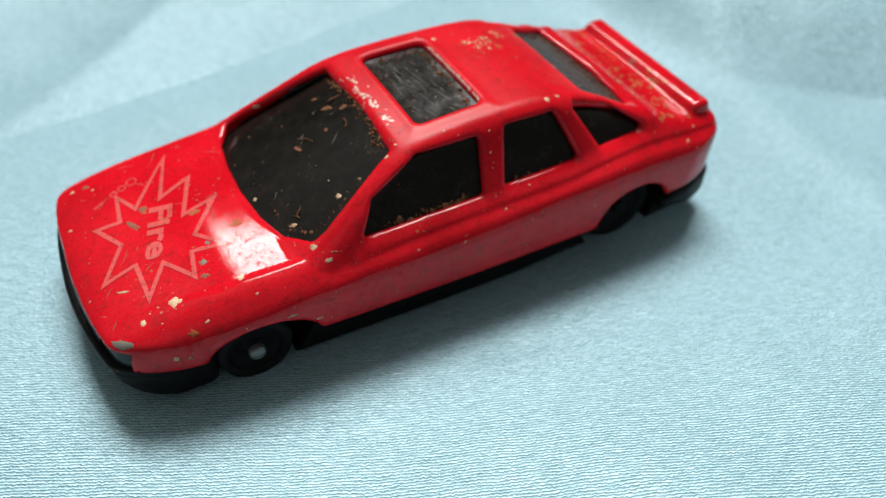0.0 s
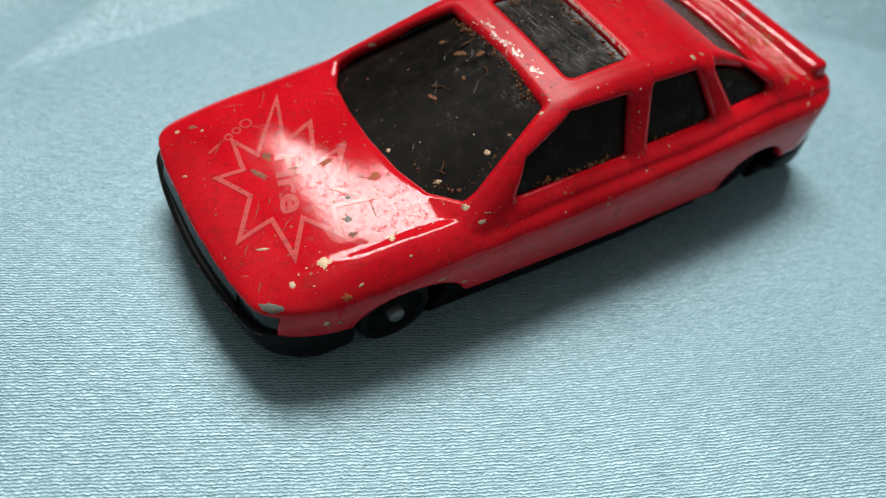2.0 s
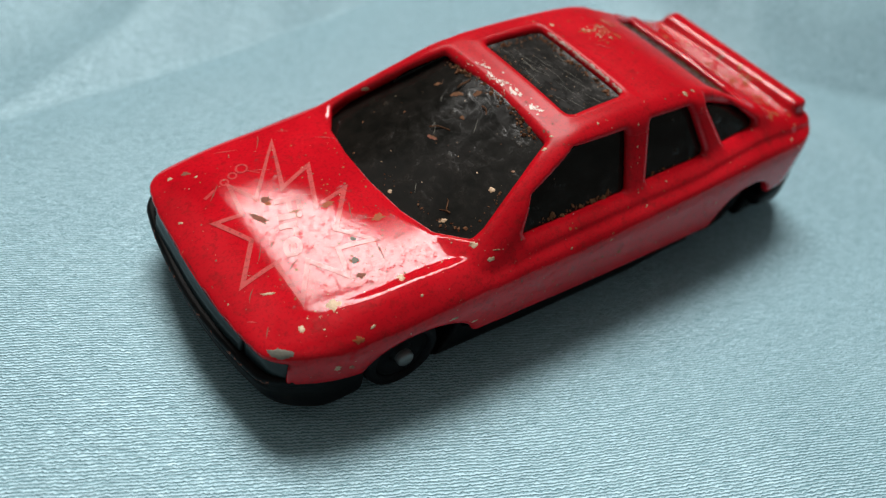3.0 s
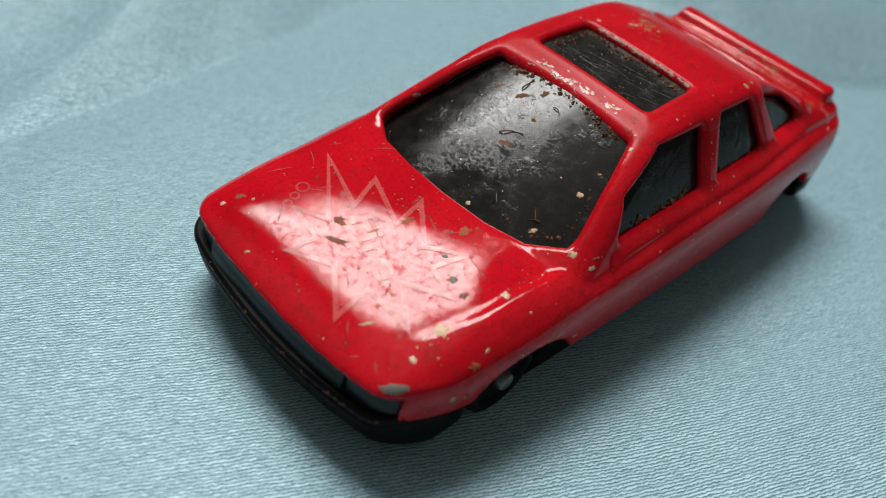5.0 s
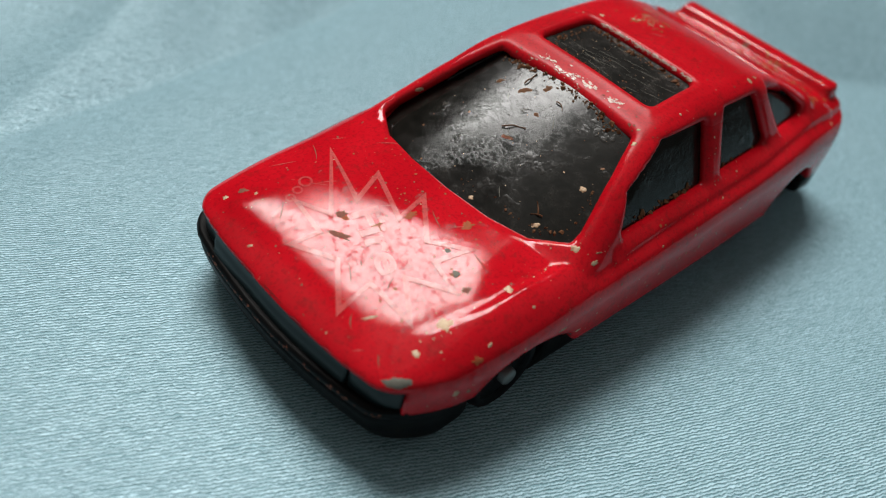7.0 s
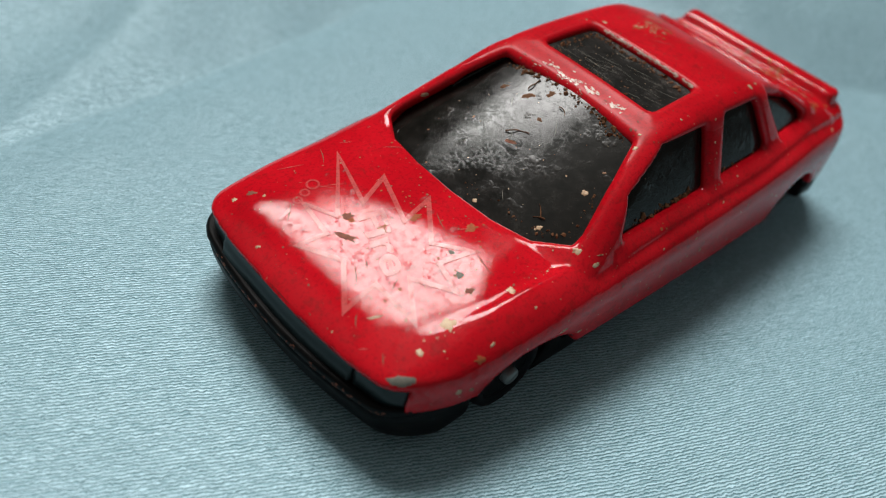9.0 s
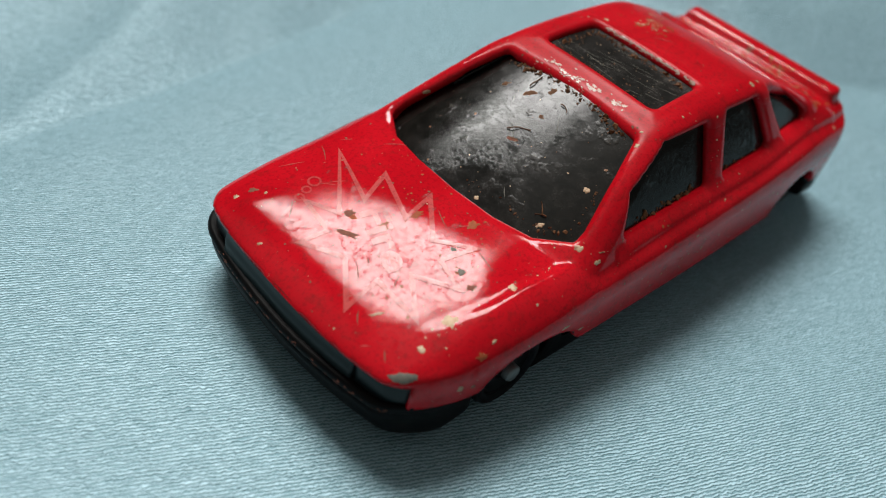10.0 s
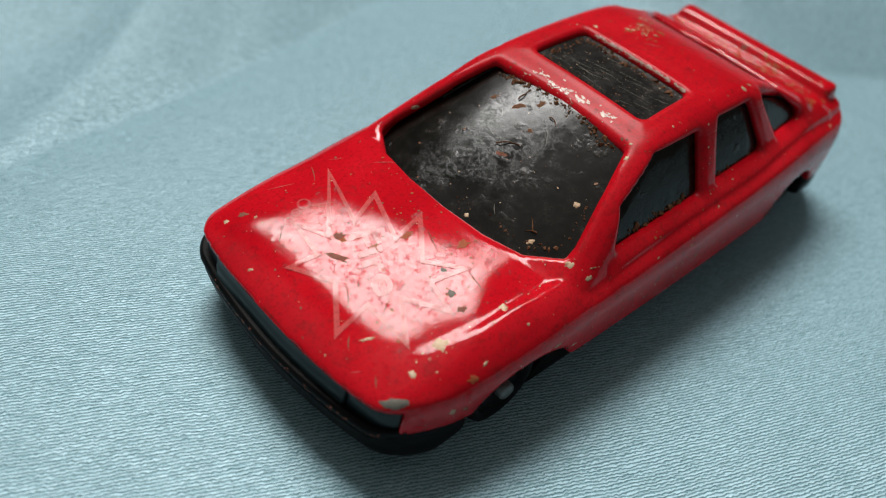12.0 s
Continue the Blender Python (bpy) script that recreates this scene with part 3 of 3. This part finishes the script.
GRIME_SPOTS = [
    (5.6, -10.6, 12.2, 0.53, 1.5, -28),
    (1.7, -16.4, 7.7, 0.34, 1, -8),
    (-2.4, 11.4, 10.7, 0.59, 1.5, -30),
    (0.8, 1.0, 11.7, 0.85, 2.6, -66),
    (2.5, 2.9, 12, 0.68, 1.2, -29),
    (52, 5.7, 20.7, 0.89, 1, -33),
    (68.3, 0.9, 15.5, 0.64, 1, -60),
]
PRIMER_SPOTS = [
    (5.9, -8.8, 12.6, 0.58, 1, -29),
    (7.1, -6.4, 12.8, 0.41, 1.2, -42),
    (-4, -13.4, 9.5, 1.1, 2.2, -39),
]
DUST_SPOTS = [
    (20.9, -9.3, 16.6, 0.46, 1.1, -46),
    (15.9, -8.8, 13.8, 0.45, 1.5, -30),
    (13.9, -2.3, 13.1, 0.36, 1, -43),
    (23.4, -9.1, 18, 0.24, 1.5, -46),
]
SOIL_SPOTS = [
    (24.8, 3, 19.1, 0.67, 2, -41),
    (23.5, -0.1, 18.3, 0.38, 1, -46),
    (24.3, 6.1, 18.7, 0.41, 2, -31),
    (26.3, 1.3, 19.7, 0.58, 1.5, -22),
    (20.2, 0.1, 16.5, 0.41, 2.5, -77),
]
FIBRE_SPOTS = [
    (20.1, -0, 16.4, 0.44, 2.5, -72),
]


def tree_of(*names):
    """A tree of the named parts' surfaces, in model units."""
    verts, faces = [], []
    for ob in car.children:
        if ob.name.split(".")[0] in names:
            me = ob.data
            co = np.empty(len(me.vertices) * 3, np.float32)
            me.vertices.foreach_get("co", co)
            ix = np.empty(len(me.loops), np.int32)
            me.loops.foreach_get("vertex_index", ix)
            faces += (ix.reshape(-1, 4) + len(verts)).tolist()
            verts += (co.reshape(-1, 3) / K + [X0, 0, 0]).tolist()
    return BVHTree.FromPolygons(verts, faces)


PAINT = tree_of("body", "head_lamp")
GLASS = tree_of("windshield", "sunroof_pane", "rear_screen", "front_window", "rear_window", "quarter_window")


def put(tree, p, lift=0.03):
    co, no, _, _ = tree.find_nearest(p)
    return (co + no * lift - Vector((X0, 0, 0))) * K


def mark(name, tree, spot, mat, label, rag=1.0):
    """A flake with a ragged edge, lying on the surface."""
    x, y, z, r, stretch, turn = spot
    r *= 0.64
    co, no, _, _ = tree.find_nearest(Vector((x, y, z)))
    u = Vector((math.cos(radians(turn)), math.sin(radians(turn)), 0))
    u = (u - no * u.dot(no)).normalized()
    v = no.cross(u)
    n = 26
    bm = bmesh.new()
    rings = []
    seed = Vector((x * 3.1, y * 2.7, z))
    for ring in (0.35, 0.7, 1.0):
        vs = []
        for i in range(n):
            a = 2 * math.pi * i / n
            rr = ring * r * (1 + rag * (0.8 if r < 0.9 else 0.25) * noise.noise(seed + Vector((math.cos(a) * 1.6, math.sin(a) * 1.6, 0))) + rag * 0.5 * noise.noise(seed * 2 + Vector((math.cos(a) * 4, math.sin(a) * 4, 3))) + rag * 0.3 * noise.noise(seed * 3 + Vector((math.cos(a) * 11, math.sin(a) * 11, 5))))
            rr = max(rr, 0.12 * ring * r)
            p = co + u * (rr * math.cos(a) * stretch**0.6) + v * (rr * math.sin(a) / stretch**0.5)
            vs.append(bm.verts.new(put(tree, p, 0.035 if ring < 1 else 0.005)))
        rings.append(vs)
    mid = bm.verts.new(put(tree, co, 0.035))
    for i in range(n):
        j = (i + 1) % n
        bm.faces.new((mid, rings[0][i], rings[0][j]))
        for a, b in zip(rings, rings[1:]):
            bm.faces.new((a[i], b[i], b[j], a[j]))
    return part(name, bm, mat, car, label)


for spots, tree, mat, name, label in (
    (BARE_SPOTS + BARE_SPOTS_B + BARE_SPOTS_C, PAINT, BARE, "paint_chip", "chip down to pale bare metal"),
    (RUST_SPOTS, PAINT, RUST, "rust_spot", "brown rust spot"),
    (GRIME_SPOTS, PAINT, GRIME, "grime_spot", "dark grime spot"),
    (PRIMER_SPOTS, PAINT, PRIMER, "paint_chip", "worn grey chip"),
    (DUST_SPOTS, GLASS, BARE, "dust_fleck", "pale dried fleck"),
    (SOIL_SPOTS, GLASS, SOIL, "soil_fleck", "brown soil fleck"),
    (FIBRE_SPOTS, GLASS, GRIME, "soil_fleck", "dark soil fleck"),
):
    for spot in spots:
        mark(name, tree, spot, mat, label, 0.7 if mat is BARE else 0.5 if mat is PRIMER else 1.0)


def drop(x, y, lift=0.05):
    """The place on the bonnet under a point."""
    co, no, _, _ = PAINT.ray_cast(Vector((x, y, 40)), Vector((0, 0, -1)))
    return (co + no * lift - Vector((X0, 0, 0))) * K


STAR = [(6.9, 10.3), (4.6, 3.3), (8.3, 4.9), (6.1, -0.9), (9.8, 0.0), (6.3, -4.5), (8.8, -7.5), (5.3, -6.7), (4.6, -10.1),
        (2.3, -6.4), (-0.2, -10.1), (-0.3, -5.0), (-3.8, -5.4), (-0.9, -1.2), (-2.8, 2.9), (-0.2, 2.3), (0.4, 6.7), (1.8, 3.4)]


def star_outline():
    bm = bmesh.new()
    pts = [Vector(p) for p in STAR]
    n, half = len(pts), 0.24
    inner, outer_ = [], []
    for i, p in enumerate(pts):
        a, b = (p - pts[i - 1]).normalized(), (pts[(i + 1) % n] - p).normalized()
        na, nb = Vector((-a.y, a.x)), Vector((-b.y, b.x))
        m = (na + nb).normalized()
        m = m * min(half / max(m.dot(na), 0.25), 0.75)
        inner.append(p + m)
        outer_.append(p - m)
    for i in range(n):
        j = (i + 1) % n
        last = None
        for k in range(9):
            t = k / 8
            pair = [bm.verts.new(drop(*a.lerp(b, t))) for a, b in ((inner[i], inner[j]), (outer_[i], outer_[j]))]
            if last:
                bm.faces.new((last[0], last[1], pair[1], pair[0]))
            last = pair
    bmesh.ops.remove_doubles(bm, verts=bm.verts, dist=1e-7)
    bmesh.ops.recalc_face_normals(bm, faces=bm.faces)
    part("printed_star", bm, CREAM, car, "faded pale outline of a jagged star")


star_outline()


def lettering(text, origin, right, up, size):
    cu = bpy.data.curves.new("lettering", "FONT")
    cu.body, cu.size, cu.resolution_u, cu.offset = text, 1.0, 4, 0.03
    ob = new("lettering", cu)
    bpy.context.view_layer.update()
    me = bpy.data.meshes.new_from_object(ob.evaluated_get(bpy.context.evaluated_depsgraph_get()))
    bpy.data.objects.remove(ob)
    bm = bmesh.new()
    bm.from_mesh(me)
    bpy.data.meshes.remove(me)
    bmesh.ops.triangulate(bm, faces=bm.faces)
    wide = max(v.co.x for v in bm.verts)
    for v in bm.verts:
        q = Vector(origin) + Vector(right) * (v.co.x / wide * size[0]) + Vector(up) * (v.co.y * size[1])
        v.co = drop(q.x, q.y)
    part("lettering", bm, CREAM, car, "faded pale printed word")


lettering("Fire", (3.3, 2.6), (-0.31, -0.951), (0.951, -0.31), (8.0, 3.5))


def small_print():
    """Three worn rings and a bar, what is left of a line of small print."""
    for x, y, r in ((2.5, 8.3, 0.66), (1.3, 7.85, 0.5), (0.25, 7.45, 0.48)):
        bm = bmesh.new()
        n, rings = 20, []
        for rr in (r, r - 0.2):
            rings.append([bm.verts.new(drop(x + rr * math.cos(2 * math.pi * i / n), y + 1.1 * rr * math.sin(2 * math.pi * i / n))) for i in range(n)])
        for i in range(n):
            bm.faces.new((rings[0][i], rings[0][(i + 1) % n], rings[1][(i + 1) % n], rings[1][i]))
        part("print_ring", bm, FAINT, car, "worn pale ring of small print")
    bm = bmesh.new()
    q = [bm.verts.new(drop(x, y)) for x, y in ((-2.2, 6.3), (-0.9, 6.8), (-1.05, 7.15), (-2.35, 6.65))]
    bm.faces.new(q)
    part("print_bar", bm, FAINT, car, "worn pale bar of small print")


small_print()


# ---- crumbs of soil along the window edges, and wear on the roof's front edge ----
def crumb(bm, p, r, rng):
    a = [rng.uniform(0.6, 1.5) * r for _ in range(3)]
    turn = Euler([rng.uniform(0, 6.3) for _ in range(3)]).to_matrix()
    vs = [bm.verts.new((p + turn @ Vector((d[0] * a[0], d[1] * a[1], d[2] * a[2] * 0.7)) - Vector((X0, 0, 0))) * K) for d in ((1, 0, 0), (0, 1, 0), (-1, 0, 0), (0, -1, 0), (0, 0, 1), (0, 0, -1))]
    for i in range(4):
        bm.faces.new((vs[i], vs[(i + 1) % 4], vs[4]))
        bm.faces.new((vs[(i + 1) % 4], vs[i], vs[5]))


def crumbs(edge, across, count, seed, big=0.16, spread=0.22):
    rng = random.Random(seed)
    bm = bmesh.new()
    for _ in range(count):
        i = rng.randrange(len(edge) - 1)
        t = rng.random()
        p = [edge[i][k] + (edge[i + 1][k] - edge[i][k]) * t + rng.gauss(0, spread) for k in (0, 1)]
        ray = (Vector((p[0], p[1], 40)), Vector((0, 0, -1))) if not across else (Vector((p[0], 30 * across, p[1])), Vector((0, -across, 0)))
        co = GLASS.ray_cast(*ray)[0]
        if co:
            crumb(bm, co, abs(rng.gauss(0, 1)) * big * 0.7 + 0.05, rng)
    tagged(part("soil", bm, SOIL, car, "brown soil crumbs along the window edge", smooth=False), kind="stuff")


crumbs([(26.9, 8.0), (27.2, 3), (27.2, -3), (26.9, -8.0)], 0, 150, 1, 0.19)
crumbs([(14.2, 0), (15.3, -8.6), (17.4, -11.4), (22, -9.9)], 0, 40, 2, 0.12)
crumbs([(38.4, 6.5), (38.5, -6.3)], 0, 110, 3, 0.19)
crumbs([(32.2, 6.5), (38.2, 6.4)], 0, 30, 4)
crumbs([(32.1, 6.0), (32.1, -6.0)], 0, 34, 5, 0.13)
crumbs([(24.6, 14.2), (34.6, 14.5)], -1, 60, 6, 0.22, 0.16)
crumbs([(40.6, 14.85), (47.6, 15.15)], -1, 16, 7, 0.18, 0.12)
crumbs([(58.2, 8.2), (59.0, 0), (58.2, -8.4)], 0, 90, 9, 0.2, 0.3)
crumbs([(54.0, 7.2), (58.2, 8.5), (59.0, 0), (58.2, -8.5), (54.0, -7.0)], 0, 110, 8)


def worn_edge(count, line, bare, seed):
    """Pale flakes in gappy lines across the roof: rubbed paint or a painted highlight."""
    rng = random.Random(seed)
    bm = bmesh.new()
    for _ in range(count):
        x, y = line(rng.random(), rng)
        co, no, _, _ = PAINT.ray_cast(Vector((x, y, 40)), Vector((0, 0, -1)))
        if co is None or co.z < 19.5:
            continue
        if noise.noise(Vector((x * 1.3, y * 0.9, 3))) < bare:
            continue
        r = abs(rng.gauss(0, 0.06)) + 0.02
        a0 = rng.uniform(0, 6.3)
        vs = []
        for i in range(7):
            a = a0 + 2 * math.pi * i / 7
            q = r * rng.uniform(0.6, 1.5)
            vs.append(bm.verts.new(put(PAINT, co + Vector((0.7 * q * math.cos(a), 1.3 * q * math.sin(a), 0)))))
        bm.faces.new(vs)
    bmesh.ops.recalc_face_normals(bm, faces=bm.faces)
    tagged(part("worn_edge", bm, WORN_GLINT, car, "pale rubbed wear on the front edge, painted highlight on the sunroof lip"), kind="stuff")


worn_edge(620, lambda t, g: (28.0 + 1.0 * t + 0.5 * math.sin(t * 19) * g.random() + g.gauss(0, 0.3), 5.6 - 11.4 * t), 0.0, 11)
# the bright highlight on the sunroof's rear lip, painted as pale flakes
worn_edge(420, lambda t, g: (39.35 + g.gauss(0, 0.05), 5.9 - 12.6 * t), -0.25, 12)


# ---- fine wear: specks, scratches and stains too many to count ----
def flake(bm, tree, co, r, rng, along=None, thin=1.0):
    u = along or Vector((math.cos(rng.uniform(0, 6.3)), math.sin(rng.uniform(0, 6.3)), rng.uniform(-0.5, 0.5))).normalized()
    no = tree.find_nearest(co)[1]
    u = (u - no * u.dot(no)).normalized()
    v = no.cross(u)
    n = 7 if r < 0.2 else 11
    vs = []
    for i in range(n):
        a = 2 * math.pi * i / n
        q = r * rng.uniform(0.55, 1.35)
        vs.append(bm.verts.new(put(tree, co + u * (q * math.cos(a)) + v * (q * thin * math.sin(a)))))
    bm.faces.new(vs)


def scatter(name, label, mat, tree, seed, regions):
    """Each region: count, lower and upper corner, size, direction of the ray that finds the surface."""
    rng = random.Random(seed)
    bm = bmesh.new()
    for count, lo, hi, size, ray in regions:
        for _ in range(count):
            p = Vector([rng.uniform(a, b) for a, b in zip(lo, hi)])
            d = Vector(ray)
            co = tree.ray_cast(p - d * 40, d)[0]
            if co is None or abs(co.y) > 18 or co.z < 6:
                continue
            flake(bm, tree, co, abs(rng.gauss(0, 0.6)) * size + 0.4 * size, rng)
    bmesh.ops.recalc_face_normals(bm, faces=bm.faces)
    tagged(part(name, bm, mat, car, label), kind="stuff")


DOWN, IN = (0, 0, -1), (0, 1, 0)
scatter("pale_specks", "tiny pale chips in the paint", BARE, PAINT, 21, [
    (20, (-6, -14, 0), (14, 14, 0), 0.06, DOWN),
    (12, (-1, -14, 0), (3, -9, 0), 0.07, DOWN),
    (14, (10, -16, 0), (20, -11, 0), 0.08, DOWN),
    (44, (26, -11, 0), (56, 11, 0), 0.06, DOWN),
    (18, (18, 0, 10), (66, 0, 15), 0.07, IN),
    (12, (-4, 0, 7), (18, 0, 11), 0.09, IN),
    (14, (20, 0, 14), (60, 0, 21), 0.07, IN),
    (36, (60, -14, 0), (73, 14, 0), 0.09, DOWN),
    (30, (43.6, 2.0, 0), (47.0, 5.0, 0), 0.15, DOWN),
    (14, (48.0, 4.6, 0), (50.0, 6.4, 0), 0.14, DOWN),
])
scatter("rust_specks", "tiny brown rust stains in the paint", RUST, PAINT, 22, [
    (46, (-2, -10, 0), (13, 10, 0), 0.11, DOWN),
    (14, (42, -4, 0), (50, 8, 0), 0.14, DOWN),
    (24, (43.4, 1.8, 0), (47.4, 5.2, 0), 0.2, DOWN),
    (14, (67.4, -5.5, 0), (68.8, -2, 0), 0.2, DOWN),
    (150, (62, -13, 0), (67.6, 12, 0), 0.24, DOWN),
    (24, (50, -11, 0), (57, 10, 0), 0.13, DOWN),
    (30, (20, 0, 9), (66, 0, 14), 0.10, IN),
])
scatter("dark_specks", "tiny dark dirt specks on the paint", GRIME, PAINT, 23, [
    (90, (-6, -14, 0), (14, 14, 0), 0.08, DOWN),
    (110, (27, -11, 0), (56, 11, 0), 0.08, DOWN),
    (40, (26.5, -9, 0), (28, 9, 0), 0.12, DOWN),
    (80, (18, 0, 7), (70, 0, 15), 0.08, IN),
    (60, (58, -14, 0), (73, 14, 0), 0.11, DOWN),
])
scatter("dust_specks", "tiny pale dust specks on the windows", BARE, GLASS, 24, [
    (26, (13, -12, 0), (27, 10, 0), 0.05, DOWN),
    (34, (32, -6.5, 0), (38.4, 6.5, 0), 0.05, DOWN),
    (40, (53, -8, 0), (60, 8, 0), 0.07, DOWN),
])
scatter("soil_specks", "tiny brown soil specks on the windows", SOIL, GLASS, 25, [
    (22, (13, -12, 0), (27, 10, 0), 0.09, DOWN),
    (24, (32, -6.5, 0), (38.4, 6.5, 0), 0.07, DOWN),
    (60, (53, -8, 0), (60, 8, 0), 0.13, DOWN),
])


def scratches(name, label, mat, tree, seed, count, lo, hi, turn, length, wide):
    rng = random.Random(seed)
    bm = bmesh.new()
    for _ in range(count):
        p = Vector((rng.uniform(lo[0], hi[0]), rng.uniform(lo[1], hi[1]), 40))
        a = radians(turn + rng.gauss(0, 12))
        ln, bend = length * rng.uniform(0.3, 1.2), rng.gauss(0, 0.04)
        last = None
        for k in range(9):
            t = k / 8
            q = p + Vector((math.cos(a), math.sin(a), 0)) * (ln * (t - 0.5)) + Vector((-math.sin(a), math.cos(a), 0)) * (bend * ln * 4 * t * (1 - t))
            co = tree.ray_cast(q, Vector(DOWN))[0]
            if co is None:
                last = None
                continue
            w = Vector((-math.sin(a), math.cos(a), 0)) * (wide * (0.25 + math.sin(math.pi * t)) * rng.uniform(0.5, 1.2))
            pair = [bm.verts.new(put(tree, co + w)), bm.verts.new(put(tree, co - w))]
            if last:
                bm.faces.new((last[0], last[1], pair[1], pair[0]))
            last = pair
    bmesh.ops.recalc_face_normals(bm, faces=bm.faces)
    tagged(part(name, bm, mat, car, label), kind="stuff")


scratches("scratches", "fine pale scratches in the paint", CREAM, PAINT, 31, 9, (-5, -12), (13, 12), -30, 2.2, 0.05)
scratches("scratches", "fine dark scratches in the paint", GRIME, PAINT, 32, 9, (-5, -12), (13, 12), 60, 2.0, 0.05)
scratches("scratches", "fine pale scratches on the sunroof", PRIMER, GLASS, 33, 16, (32.5, -6), (38, 6), -84, 4.0, 0.02)
scratches("scratches", "fine scratches on the windscreen", PRIMER, GLASS, 34, 5, (15, -9), (26, 8), 40, 1.6, 0.03)
scratches("scratches", "fine pale scratches on the roof", CREAM, PAINT, 35, 10, (41, -8), (52, 8), -40, 2.5, 0.05)

BUMPER = tree_of("front_bumper")
rng = random.Random(41)
bm = bmesh.new()
for _ in range(80):
    y = rng.uniform(-14, 14)
    co = BUMPER.ray_cast(Vector((-30, y, 6.0 + rng.gauss(0, 0.15))), Vector((1, 0, 0)))[0]
    if co:
        flake(bm, BUMPER, co, abs(rng.gauss(0, 0.1)) + 0.06, rng, Vector((0, 1, 0)), 0.5)
tagged(part("worn_edge", bm, GRIME, car, "brown wear along the bumper's ridge"), kind="stuff")


# a dead sprig lying at the foot of the windscreen, and short threads of dry grass on the car
def sprig(name, label, tree, start, turn, length, wide, mat, seed):
    rng = random.Random(seed)
    bm = bmesh.new()
    last = None
    a = radians(turn)
    p = Vector(start)
    for k in range(8):
        co, no, _, _ = tree.find_nearest(p)
        q = co + no * (0.12 + 0.12 * math.sin(k * 0.9))
        side = no.cross(Vector((math.cos(a), math.sin(a), 0))).normalized() * wide * (1 - 0.09 * k)
        ring = [bm.verts.new((v - Vector((X0, 0, 0))) * K) for v in (q + side, q + no * wide, q - side, q - no * wide)]
        if last:
            for i in range(4):
                bm.faces.new((last[i], last[(i + 1) % 4], ring[(i + 1) % 4], ring[i]))
        last = ring
        a += rng.gauss(0, 0.25)
        p = q + Vector((math.cos(a), math.sin(a), 0)) * (length / 7)
    bmesh.ops.recalc_face_normals(bm, faces=bm.faces)
    part(name, bm, mat, car, label)


sprig("dry_fibre", "dry brown fibre stuck to the windscreen", GLASS, (20.6, 1.4, 16.9), -78, 2.6, 0.10, SOIL, 1)
sprig("dry_fibre", "dry brown fibre stuck to the windscreen", GLASS, (25.3, 3.6, 19.3), -35, 2.0, 0.12, SOIL, 2)
sprig("dry_fibre", "dry brown fibre stuck to the windscreen", GLASS, (16.6, -8.2, 14.2), 30, 1.6, 0.08, SOIL, 3)
sprig("dry_fibre", "dry brown fibre stuck to the windscreen", GLASS, (16.8, -8.6, 14.2), 110, 1.2, 0.08, SOIL, 4)
sprig("dry_fibre", "dry brown fibre stuck to the windscreen", GLASS, (25.6, -0.6, 19.3), -60, 1.4, 0.09, SOIL, 5)
